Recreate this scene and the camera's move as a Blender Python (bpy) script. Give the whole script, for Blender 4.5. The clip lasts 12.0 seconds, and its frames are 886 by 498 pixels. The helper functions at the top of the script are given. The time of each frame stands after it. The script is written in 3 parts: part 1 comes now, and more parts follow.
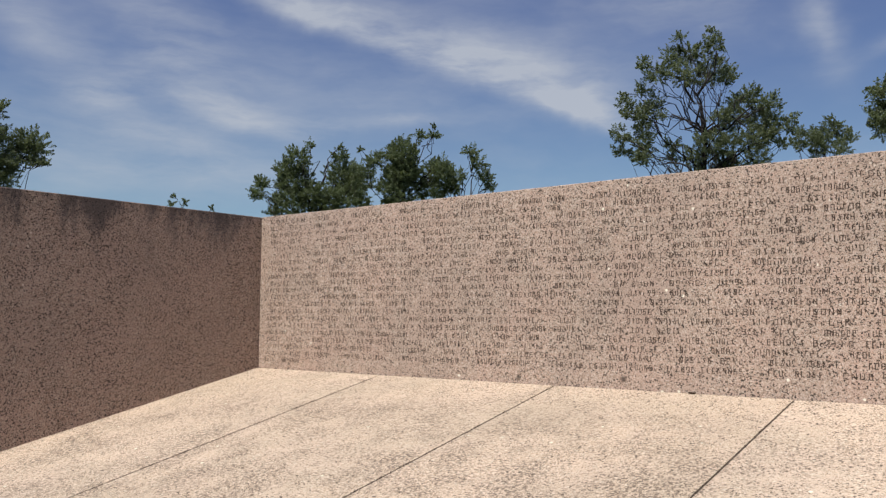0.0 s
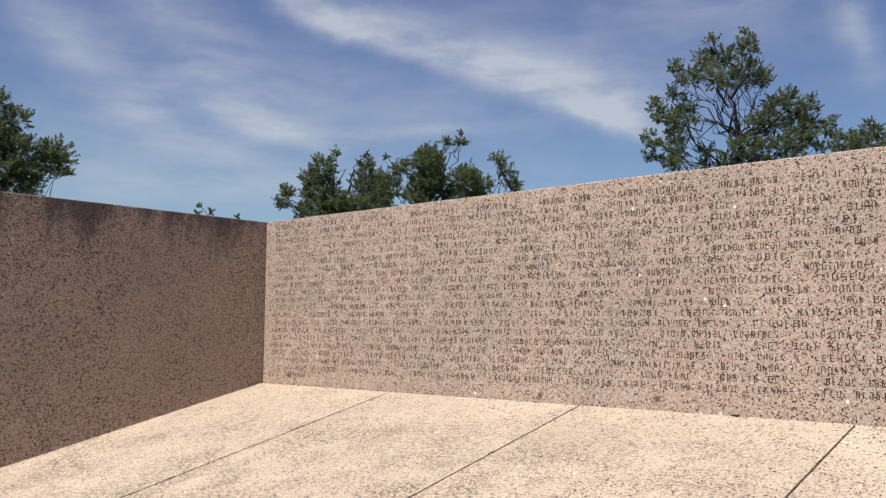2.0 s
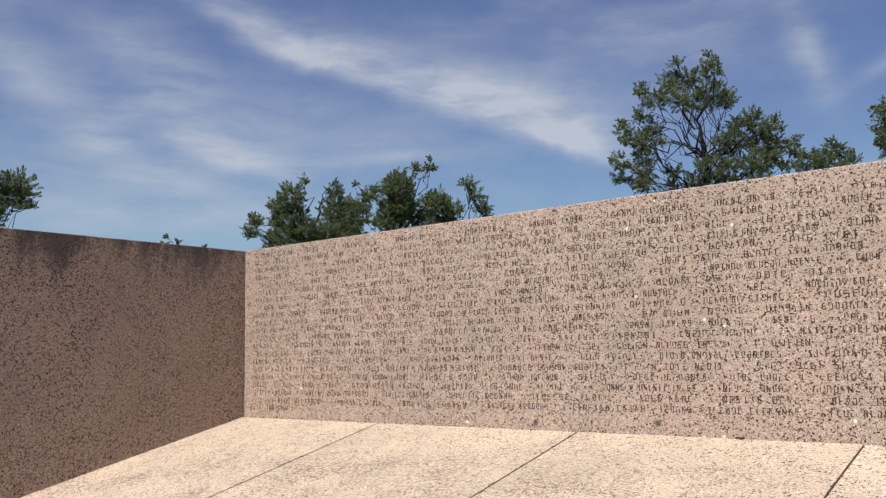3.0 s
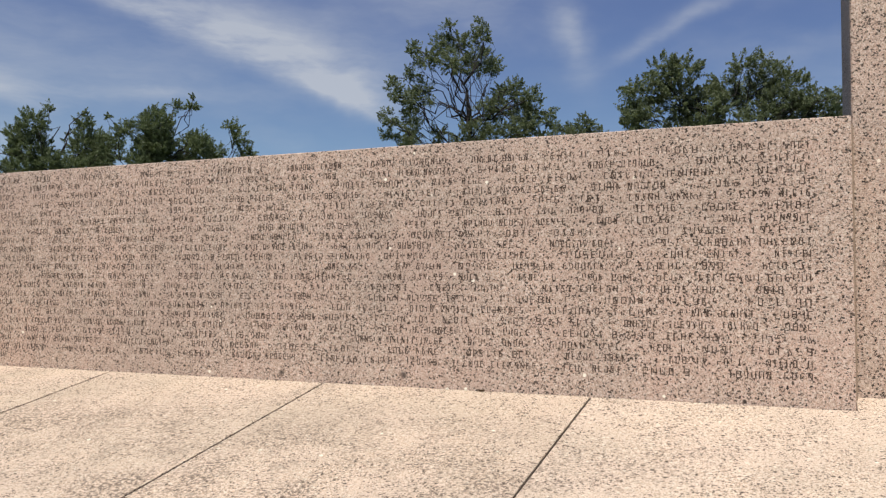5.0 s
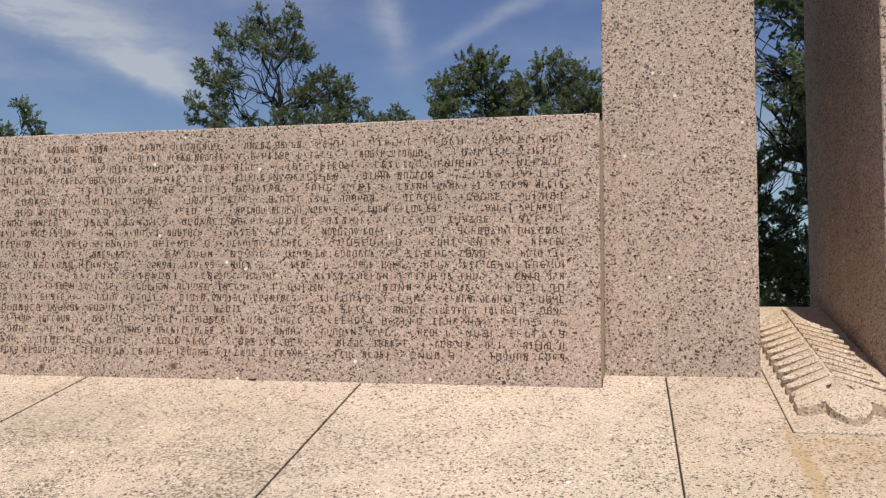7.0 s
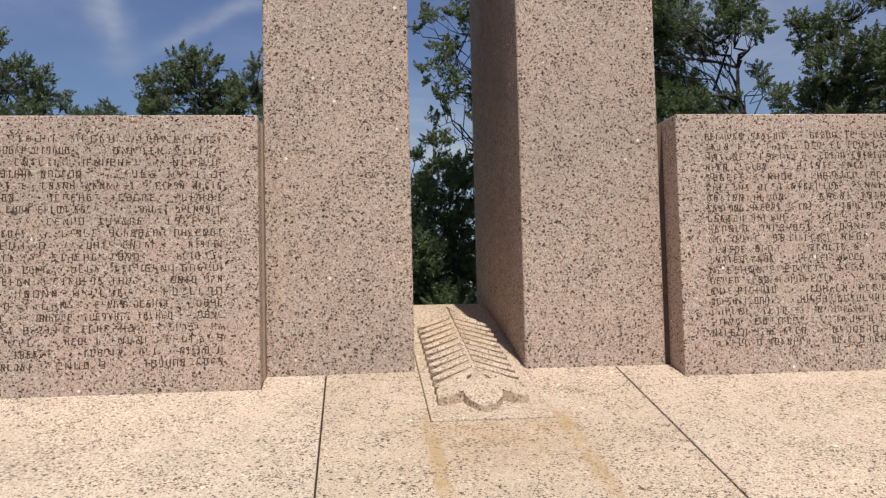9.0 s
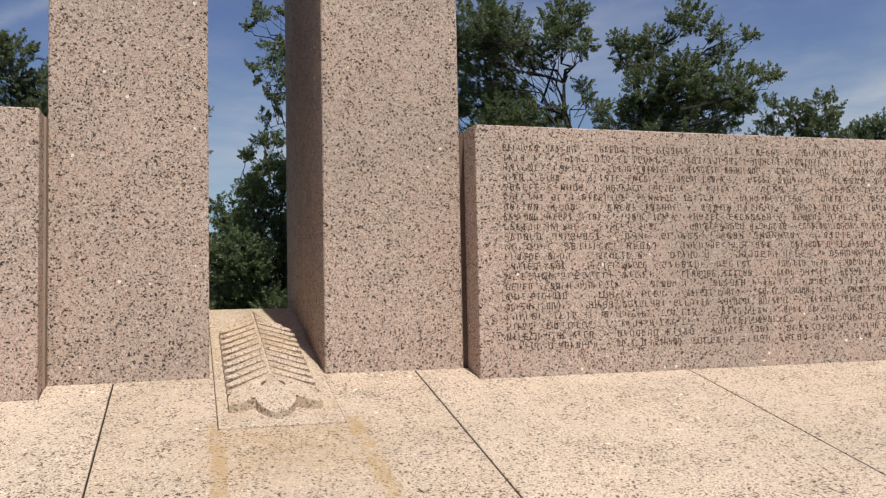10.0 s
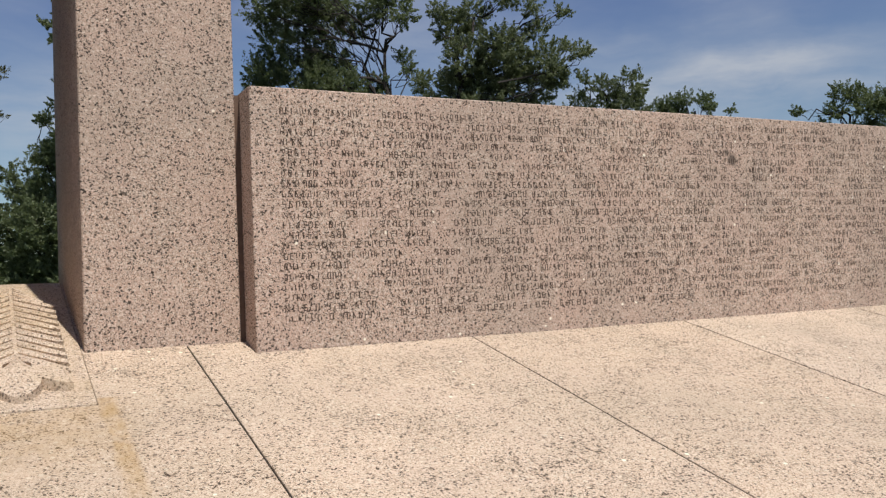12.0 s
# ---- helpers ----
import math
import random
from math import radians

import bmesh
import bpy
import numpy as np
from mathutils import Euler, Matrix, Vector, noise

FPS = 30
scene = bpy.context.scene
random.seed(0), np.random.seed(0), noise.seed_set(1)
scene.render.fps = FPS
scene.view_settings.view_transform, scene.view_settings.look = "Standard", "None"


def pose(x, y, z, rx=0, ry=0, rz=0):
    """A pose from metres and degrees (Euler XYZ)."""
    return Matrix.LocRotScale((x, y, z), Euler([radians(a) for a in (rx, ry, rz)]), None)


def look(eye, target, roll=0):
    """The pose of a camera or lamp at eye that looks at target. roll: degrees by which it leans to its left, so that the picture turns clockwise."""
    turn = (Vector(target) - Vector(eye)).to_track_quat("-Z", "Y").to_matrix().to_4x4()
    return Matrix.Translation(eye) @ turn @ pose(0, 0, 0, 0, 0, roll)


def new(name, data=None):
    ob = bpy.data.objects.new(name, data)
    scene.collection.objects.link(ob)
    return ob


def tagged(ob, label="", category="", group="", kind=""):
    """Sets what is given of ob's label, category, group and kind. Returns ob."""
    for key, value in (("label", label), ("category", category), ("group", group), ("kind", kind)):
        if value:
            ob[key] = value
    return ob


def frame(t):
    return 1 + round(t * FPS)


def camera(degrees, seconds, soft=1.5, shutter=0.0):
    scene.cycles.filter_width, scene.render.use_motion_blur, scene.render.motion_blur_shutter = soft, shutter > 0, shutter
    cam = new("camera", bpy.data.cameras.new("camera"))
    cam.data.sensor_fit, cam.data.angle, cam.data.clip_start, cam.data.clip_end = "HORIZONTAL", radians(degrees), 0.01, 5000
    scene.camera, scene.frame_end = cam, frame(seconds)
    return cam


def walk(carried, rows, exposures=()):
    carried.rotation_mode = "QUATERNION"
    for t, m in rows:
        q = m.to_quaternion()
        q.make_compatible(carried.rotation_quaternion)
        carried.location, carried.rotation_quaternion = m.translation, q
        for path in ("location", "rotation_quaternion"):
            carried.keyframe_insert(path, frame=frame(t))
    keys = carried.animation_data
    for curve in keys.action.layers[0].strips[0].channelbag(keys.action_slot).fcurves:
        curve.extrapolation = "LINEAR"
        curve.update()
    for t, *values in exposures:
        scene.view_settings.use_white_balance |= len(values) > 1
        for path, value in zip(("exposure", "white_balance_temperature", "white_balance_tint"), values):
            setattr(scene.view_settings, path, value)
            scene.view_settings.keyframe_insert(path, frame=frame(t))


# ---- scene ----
cam = camera(53.69, 12.0, soft=1.3)
PATH = [
    (0.0, 10.158, -8.284, 0.693, 38.99, 4.70, -0.35),
    (0.5, 10.102, -8.076, 0.686, 41.26, 4.58, -0.34),
    (1.0, 10.037, -7.764, 0.707, 41.76, 5.42, -0.85),
    (1.5, 9.955, -7.564, 0.708, 41.64, 4.92, -1.27),
    (2.0, 9.726, -7.465, 0.725, 40.99, 5.30, -0.30),
    (2.5, 9.510, -7.464, 0.743, 40.82, 6.90, 0.93),
    (4.5, 9.333, -7.217, 0.713, 27.65, 4.09, -0.77),
    (5.0, 9.346, -7.174, 0.712, 23.41, 3.86, -0.76),
    (5.5, 9.395, -7.129, 0.702, 19.18, 3.88, -0.57),
    (6.0, 9.497, -7.131, 0.706, 16.37, 3.81, -0.31),
    (6.5, 9.612, -7.113, 0.703, 14.41, 3.43, -0.33),
    (8.5, 10.179, -7.086, 0.684, -0.97, 3.36, 1.21),
    (9.0, 10.325, -7.102, 0.680, -5.69, 3.29, 1.33),
    (9.5, 10.496, -7.116, 0.677, -10.58, 3.23, 1.29),
    (10.0, 10.655, -7.162, 0.680, -16.12, 3.33, 1.15),
    (10.5, 10.795, -7.200, 0.676, -20.34, 3.14, 1.28),
    (11.0, 10.884, -7.233, 0.659, -23.43, 2.56, 1.48),
    (11.5, 11.009, -7.203, 0.649, -26.08, 1.41, 1.56),
    (12.0, 11.152, -7.108, 0.647, -27.07, 1.19, 1.98),
]
walk(cam, [(t, pose(x, y, z, 90 + pitch, roll, yaw)) for t, x, y, z, yaw, pitch, roll in PATH],
     exposures=[(0.0, -0.03), (1.0, 0.07), (2.5, 0.13), (4.5, 0.07), (6.0, -0.05), (10.5, -0.04), (12.0, -0.11)])

# ---------------------------------------------------------------- light
SUN_EL, SUN_AZ = radians(61), radians(8.3)      # nearly straight in front of the walls, a little towards +x
sun_dir = Vector((math.sin(SUN_AZ) * math.cos(SUN_EL), -math.cos(SUN_AZ) * math.cos(SUN_EL), math.sin(SUN_EL)))
sun = new("sun", bpy.data.lights.new("sun", "SUN"))
sun.data.energy, sun.data.angle, sun.data.color = 4.9, radians(0.53), (1.0, 0.95, 0.88)
sun.matrix_world = look(sun_dir * 60, (0, 0, 0))


class Nodes:
    """Short hand for building node trees."""

    def __init__(self, tree):
        self.tree = tree
        tree.nodes.clear()

    def add(self, kind, **values):
        node = self.tree.nodes.new(kind)
        for key, value in values.items():
            if key.startswith("in_"):
                k = key[3:]
                self.put(node.inputs[int(k) if k.isdigit() else k.replace("_", " ")], value)
            else:
                setattr(node, key, value)
        return node

    def put(self, socket, value):
        if isinstance(value, bpy.types.NodeSocket):
            self.tree.links.new(value, socket)
        else:
            socket.default_value = value

    def math(self, op, a, b=0.0, c=0.0, clamp=False):
        n = self.add("ShaderNodeMath", operation=op, use_clamp=clamp)
        for i, v in enumerate((a, b, c)):
            self.put(n.inputs[i], v)
        return n.outputs[0]

    def mix(self, fac, a, b, blend="MIX"):
        n = self.add("ShaderNodeMix", data_type="RGBA", blend_type=blend)
        self.put(n.inputs[0], fac)
        for i, v in ((6, a), (7, b)):
            self.put(n.inputs[i], (*v, 1) if isinstance(v, tuple) and len(v) == 3 else v)
        return n.outputs[2]

    def ramp(self, value, lo, hi, out_lo=0.0, out_hi=1.0, smooth=True):
        n = self.add("ShaderNodeMapRange", interpolation_type="SMOOTHSTEP" if smooth else "LINEAR")
        for i, v in enumerate((value, lo, hi, out_lo, out_hi)):
            self.put(n.inputs[i], v)
        return n.outputs[0]

    def noise(self, vec, scale, detail=3.0, rough=0.55, out=0):
        n = self.add("ShaderNodeTexNoise", in_Scale=scale, in_Detail=detail, in_Roughness=rough)
        self.put(n.inputs["Vector"], vec)
        return n.outputs[out]

    def voronoi(self, vec, scale, rand=1.0):
        n = self.add("ShaderNodeTexVoronoi", in_Scale=scale, in_Randomness=rand)
        self.put(n.inputs["Vector"], vec)
        return n.outputs["Distance"], n.outputs["Color"]

    def scaled(self, vec, s):
        n = self.add("ShaderNodeMapping", in_Scale=s)
        self.put(n.inputs["Vector"], vec)
        return n.outputs[0]


# sky with thin streaked cirrus: (azimuth, elevation, half length, half width, tilt) in degrees, strength, and how crisp the lower edge is
CIRRUS = [
    (-50.0, 20.3, 5.0, 1.4, -22, 0.85, 2.0), (-42.0, 17.7, 6.0, 1.5, -17, 0.95, 2.2), (-34.0, 15.3, 5.5, 1.9, -17, 1.05, 2.6), (-29.6, 13.2, 2.6, 1.3, -24, 0.95, 3.0),
    (-34.0, 17.6, 8.0, 2.4, -14, 0.36, 1.0), (-58.5, 15.4, 2.8, 1.6, 35, 0.5, 1.0), (-61.3, 13.6, 1.8, 0.8, -15, 0.75, 1.5), (-54.5, 14.0, 2.6, 1.6, -30, 0.5, 1.0),
    (-51.0, 12.5, 3.4, 0.9, -10, 0.85, 1.6), (-57.0, 11.3, 4.0, 0.8, -8, 0.5, 1.0), (-65.0, 17.5, 4.0, 1.7, -35, 0.5, 1.0), (-57.5, 18.5, 5.0, 1.5, -25, 0.4, 1.0), (-42.0, 12.9, 5.0, 0.4, 3, 0.4, 1.0), (-54.0, 9.3, 9.0, 1.5, 0, 0.6, 1.0),
    (-15.3, 17.9, 2.6, 0.8, -70, 0.6, 1.0), (-8.6, 17.7, 4.2, 0.6, 27, 0.5, 1.5), (-24.0, 19.8, 5.0, 0.9, -9, 0.25, 1.0),
    (47.5, 11.8, 8.0, 0.8, 5, 0.7, 1.0), (50.0, 10.3, 9.0, 1.2, 3, 0.5, 1.0), (39.0, 9.6, 5.0, 1.5, 0, 0.65, 1.0), (24.0, 15.5, 9.0, 2.5, -10, 0.5, 1.0),
    (5.0, 9.5, 7.0, 2.5, 0, 0.75, 1.0), (100.0, 20.0, 30.0, 6.0, 10, 0.5, 1.0), (-130.0, 25.0, 30.0, 6.0, -10, 0.5, 1.0), (170.0, 30.0, 30.0, 7.0, 5, 0.5, 1.0),
]
SKY_STRENGTH = 0.08
world = bpy.data.worlds.new("sky")
scene.world = world
world.use_nodes = True
w = Nodes(world.node_tree)
direction = w.add("ShaderNodeTexCoord").outputs["Generated"]
xyz = w.add("ShaderNodeSeparateXYZ", in_0=direction)
azimuth = w.math("MULTIPLY", w.math("ARCTAN2", xyz.outputs[0], xyz.outputs[1]), 180 / math.pi)
elevation = w.math("MULTIPLY", w.math("ARCSINE", xyz.outputs[2]), 180 / math.pi)
flat = w.add("ShaderNodeCombineXYZ", in_0=azimuth, in_1=elevation).outputs[0]
warp = w.add("ShaderNodeVectorMath", operation="MULTIPLY_ADD", in_1=(3.0, 1.7, 0), in_2=flat)
w.put(warp.inputs[0], w.add("ShaderNodeVectorMath", operation="SUBTRACT", in_0=w.noise(flat, 0.16, 4.0, 0.6, 1), in_1=(0.5, 0.5, 0.5)).outputs[0])
cloud = 0.0
for a, e, half, wide, tilt, strength, crisp in CIRRUS:
    m = w.add("ShaderNodeMapping", vector_type="TEXTURE", in_Location=(a, e, 0), in_Rotation=(0, 0, radians(tilt)), in_Scale=(half, wide, 1), in_Vector=warp.outputs[0])
    local = w.add("ShaderNodeSeparateXYZ", in_0=m.outputs[0]).outputs
    side = w.math("MAXIMUM", local[1], w.math("MULTIPLY", local[1], -crisp))
    spread = w.math("MULTIPLY_ADD", local[0], local[0], w.math("MULTIPLY", side, side))
    puff = w.math("EXPONENT", w.math("MULTIPLY", spread, -0.8))
    cloud = w.math("MULTIPLY_ADD", puff, strength, cloud)
fibres = w.noise(w.add("ShaderNodeMapping", in_Rotation=(0, 0, radians(18)), in_Scale=(0.10, 0.42, 1), in_Vector=warp.outputs[0]).outputs[0], 1.0, 7.0, 0.6)
veil = w.ramp(w.noise(w.scaled(warp.outputs[0], (0.05, 0.12, 1)), 1.0, 5.0, 0.55), 0.40, 0.75, 0.0, 0.42)
cloud = w.math("MULTIPLY", w.math("ADD", cloud, veil), w.ramp(fibres, 0.3, 0.7, 0.25, 1.2, False))
cloud = w.math("MULTIPLY", cloud, 1.0, clamp=True)
sky = w.add("ShaderNodeTexSky", sky_type="NISHITA", sun_disc=False, sun_elevation=SUN_EL, sun_rotation=math.pi - SUN_AZ, altitude=50, air_density=1.0, dust_density=0.3, ozone_density=3.0)
colour = w.mix(w.math("MULTIPLY", cloud, 0.78), w.mix(1.0, sky.outputs[0], w.mix(w.ramp(elevation, 6.0, 22.0), (0.95, 1.0, 1.04), (0.98, 0.91, 1.10)), "MULTIPLY"), (6.6, 7.0, 7.7))
w.add("ShaderNodeOutputWorld", in_0=w.add("ShaderNodeBackground", in_0=colour, in_1=SKY_STRENGTH).outputs[0])


# ---------------------------------------------------------------- materials
def material(name):
    m = bpy.data.materials.new(name)
    m.use_nodes = True
    return m, Nodes(m.node_tree)


def finish(n, colour, rough, bump=None, strength=0.3, distance=0.01, specular=0.3):
    bsdf = n.add("ShaderNodeBsdfPrincipled")
    n.put(bsdf.inputs["Base Color"], (*colour, 1) if isinstance(colour, tuple) else colour)
    n.put(bsdf.inputs["Roughness"], rough)
    n.put(bsdf.inputs["Specular IOR Level"], specular)
    if bump is not None:
        b = n.add("ShaderNodeBump", in_Strength=strength, in_Distance=distance, in_Height=bump)
        n.put(bsdf.inputs["Normal"], b.outputs[0])
    n.add("ShaderNodeOutputMaterial", in_0=bsdf.outputs[0])
    return bsdf


def granite(name, tone, warm, dark, pale, speck=0.16, fleck=0.03, grain=38.0, tooled=0.0, streaks=0.0, patch=0.0, stain=None, spread=0.0, drifts=0.35, books=1.5):
    """Coarse pink granite: feldspar cells, black mica specks, pale quartz flecks, tooling lines and weather stains."""
    m, n = material(name)
    at = n.add("ShaderNodeTexCoord").outputs["Object"]
    rnd = n.add("ShaderNodeObjectInfo").outputs["Random"]
    wob = n.add("ShaderNodeVectorMath", operation="MULTIPLY_ADD", in_1=(0.007, 0.007, 0.007), in_2=at)
    n.put(wob.inputs[0], n.noise(at, 90.0, 2.0, 0.5, 1))
    v = wob.outputs[0]
    _, cells = n.voronoi(v, grain)
    c = n.add("ShaderNodeSeparateColor", in_0=cells).outputs
    _, fine = n.voronoi(v, grain * 1.7)
    f = n.add("ShaderNodeSeparateColor", in_0=fine).outputs
    base = n.mix(c[1], tone, warm)
    base = n.mix(n.math("MULTIPLY", n.math("POWER", f[1], 1.8), 1.0), base, tuple(min(0.85, k * 1.13) for k in pale))
    base = n.mix(n.math("MULTIPLY", n.math("GREATER_THAN", f[2], 0.66), 0.78), base, (tone[0] * 0.68, tone[1] * 0.58, tone[2] * 0.52))
    big = n.noise(at, 0.55, 4.0, 0.6)
    base = n.mix(n.ramp(big, 0.35, 0.7, 0.0, 0.5), base, tuple(k * 0.82 for k in tone))
    hue = n.ramp(n.noise(at, 1.4, 5.0, 0.65), 0.4, 0.66, 0.0, 0.3)
    base = n.mix(hue, base, (warm[0] * 0.94, warm[1] * 0.97, warm[2] * 1.03))
    # black specks gather in drifts
    drift = n.ramp(n.noise(at, 2.6, 4.0, 0.65), 0.3, 0.75, speck * (1 - drifts), speck * (1 + drifts))
    spot = n.math("LESS_THAN", c[0], n.math("MULTIPLY", drift, 0.8))
    spot_fine = n.math("LESS_THAN", f[0], n.math("MULTIPLY", drift, 0.9))
    base = n.mix(n.math("MULTIPLY", spot_fine, n.ramp(f[1], 0.0, 1.0, 0.5, 0.95, False)), base, dark)
    base = n.mix(n.math("MULTIPLY", spot, n.ramp(c[2], 0.0, 1.0, 0.75, 1.0, False)), base, dark)
    # mica books, larger and ragged
    ragged = n.add("ShaderNodeVectorMath", operation="MULTIPLY_ADD", in_1=(0.026, 0.026, 0.018), in_2=n.scaled(at, (1.0, 1.0, 1.35)))
    n.put(ragged.inputs[0], n.noise(at, 48.0, 3.0, 0.6, 1))
    reach, book = n.voronoi(ragged.outputs[0], 30.0)
    k = n.add("ShaderNodeSeparateColor", in_0=book).outputs
    mica = n.math("MULTIPLY", n.math("LESS_THAN", k[0], n.math("MULTIPLY", drift, books)), n.math("LESS_THAN", reach, n.ramp(k[1], 0.0, 1.0, 0.2, 0.42, False)))
    base = n.mix(n.math("MULTIPLY", mica, n.ramp(k[2], 0.0, 1.0, 0.6, 1.0, False)), base, dark)
    # clear feldspar crystals, a little paler than the rest
    base = n.mix(n.math("MULTIPLY", n.math("GREATER_THAN", k[0], 0.86), n.math("MULTIPLY", n.math("LESS_THAN", reach, 0.36), 0.5)), base, tuple(min(0.8, q * 1.2) for q in pale))
    near, rare = n.voronoi(v, 17.0)
    bright = n.math("MULTIPLY", n.math("GREATER_THAN", n.add("ShaderNodeSeparateColor", in_0=rare).outputs[0], 1.0 - fleck * 5), n.math("LESS_THAN", near, 0.26))
    base = n.mix(bright, base, tuple(min(0.85, k * 1.4) for k in pale))
    if patch:
        grime = n.ramp(n.noise(n.scaled(at, (1.0, 0.6, 1.0)), 1.1, 6.0, 0.7), 0.5, 0.72, 0.0, patch)
        base = n.mix(n.math("MULTIPLY", grime, n.ramp(n.noise(at, 24.0, 3.0, 0.7), 0.35, 0.65)), base, tuple(k * 0.55 for k in tone))
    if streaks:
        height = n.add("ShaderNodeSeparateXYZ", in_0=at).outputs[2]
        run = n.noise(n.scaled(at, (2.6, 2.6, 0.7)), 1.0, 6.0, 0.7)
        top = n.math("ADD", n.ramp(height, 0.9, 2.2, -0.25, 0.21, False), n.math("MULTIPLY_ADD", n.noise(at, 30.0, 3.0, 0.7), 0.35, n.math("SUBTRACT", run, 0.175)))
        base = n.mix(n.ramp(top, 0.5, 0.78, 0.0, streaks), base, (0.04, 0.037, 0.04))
    if stain:
        base = stain(n, at, base)
    if spread:
        base = n.mix(1.0, base, n.add("ShaderNodeCombineColor", in_0=n.ramp(rnd, 0, 1, 1 - spread, 1, False), in_1=n.ramp(rnd, 0, 1, 1 - spread * 1.2, 1, False), in_2=n.ramp(rnd, 0, 1, 1 - spread * 1.5, 1, False)).outputs[0], "MULTIPLY")
    bump = n.math("MULTIPLY_ADD", n.noise(at, 90.0, 3.0, 0.6), 0.6, n.math("MULTIPLY", f[2], 0.35))
    if tooled:
        lines = n.noise(n.scaled(at, (9.0, 9.0, 120.0)), 1.0, 2.0, 0.5)
        bump = n.math("MULTIPLY_ADD", lines, tooled, bump)
        base = n.mix(n.ramp(lines, 0.35, 0.6, tooled * 0.25, 0.0), base, tuple(k * 0.6 for k in tone))
    finish(n, base, n.ramp(c[1], 0, 1, 0.55, 0.8, False), bump, 0.55, 0.007, 0.12)
    return m


def runoff(n, at, base):
    """Yellow-brown runoff below the carved frond."""
    p = n.add("ShaderNodeSeparateXYZ", in_0=at).outputs
    edge = n.noise(n.scaled(at, (6.0, 1.6, 1.0)), 1.0, 4.0, 0.6)
    total = 0.0
    for x, wide, amount, far in ((10.83, 0.06, 0.6, -2.9), (11.80, 0.06, 0.6, -2.6), (11.30, 0.55, 0.33, -2.1)):
        off = n.math("ABSOLUTE", n.math("SUBTRACT", n.math("MULTIPLY_ADD", edge, 0.10, p[0]), x + 0.05))
        line = n.ramp(off, wide * 0.5, wide * 1.5, amount, 0.0)
        length = n.math("MULTIPLY", n.ramp(p[1], far, far + 0.9), n.ramp(p[1], -0.74, -0.70, 1.0, 0.0))
        total = n.math("MAXIMUM", total, n.math("MULTIPLY", line, length))
    total = n.math("MULTIPLY", total, n.ramp(n.noise(at, 7.0, 4.0, 0.65), 0.3, 0.65, 0.3, 1.0))
    base = n.mix(total, base, (0.42, 0.27, 0.10))
    # dark lichen in drifts on the open part of the western slabs
    open_part = n.math("MULTIPLY", n.ramp(p[1], -0.35, -1.5), n.ramp(p[0], 9.8, 7.0))
    drift = n.math("MULTIPLY", open_part, n.ramp(n.noise(n.scaled(at, (1.0, 0.7, 1.0)), 1.5, 4.0, 0.6), 0.36, 0.62))
    grit = n.ramp(n.noise(at, 34.0, 4.0, 0.7), 0.47, 0.60)
    return n.mix(n.math("MULTIPLY", n.math("MULTIPLY", drift, grit), 0.92), base, (0.15, 0.115, 0.09))


def blotches(n, at, base):
    """A few small dark marks on the name walls."""
    p = n.add("ShaderNodeSeparateXYZ", in_0=at).outputs
    total = 0.0
    for x, z, r in ((18.41, 1.72, 0.09), (18.33, 1.80, 0.05), (7.68, 1.43, 0.035), (5.86, 0.10, 0.05), (4.55, 0.07, 0.04)):
        dx, dz = n.math("SUBTRACT", p[0], x), n.math("SUBTRACT", p[2], z)
        far = n.math("SQRT", n.math("MULTIPLY_ADD", dx, dx, n.math("MULTIPLY", dz, dz)))
        far = n.math("MULTIPLY_ADD", n.noise(at, 22.0, 3.0), r, far)
        total = n.math("MAXIMUM", total, n.ramp(far, r * 0.8, r * 1.5, 0.75, 0.0))
    return n.mix(total, base, (0.03, 0.026, 0.024))


def sun_yellowed(n, at, base):
    return n.mix(n.ramp(n.noise(at, 2.2, 5.0, 0.65), 0.35, 0.75, 0.0, 0.35), base, (0.48, 0.35, 0.19))


GRANITE_WALL = granite("granite_wall", (0.455, 0.364, 0.297), (0.605, 0.40, 0.30), (0.022, 0.017, 0.014), (0.66, 0.57, 0.48), speck=0.13, fleck=0.0016, grain=76.0, tooled=0.45, stain=blotches, books=1.2)
# side wall: its shade is put into darker granite colours; streaks are weathering
GRANITE_SIDE = granite("granite_shaded_streaked", (0.305, 0.226, 0.187), (0.385, 0.252, 0.195), (0.014, 0.011, 0.010), (0.41, 0.33, 0.268), speck=0.15, fleck=0.002, grain=80.0, tooled=0.6, streaks=0.8, books=0.9)
GRANITE_PYLON = granite("granite_pylon", (0.45, 0.364, 0.296), (0.59, 0.399, 0.303), (0.022, 0.017, 0.014), (0.64, 0.54, 0.447), speck=0.13, fleck=0.003, grain=74.0, tooled=0.5, books=1.2)
GRANITE_FLOOR = granite("granite_paving", (0.57, 0.472, 0.358), (0.65, 0.494, 0.369), (0.055, 0.038, 0.028), (0.72, 0.605, 0.485), speck=0.105, fleck=0.0015, grain=78.0, patch=0.5, stain=runoff, spread=0.07, drifts=0.7, books=1.25)
GRANITE_FROND = granite("granite_carved", (0.53, 0.43, 0.325), (0.60, 0.46, 0.345), (0.07, 0.05, 0.04), (0.68, 0.58, 0.46), speck=0.10, fleck=0.003, grain=84.0, stain=sun_yellowed, books=0.6)

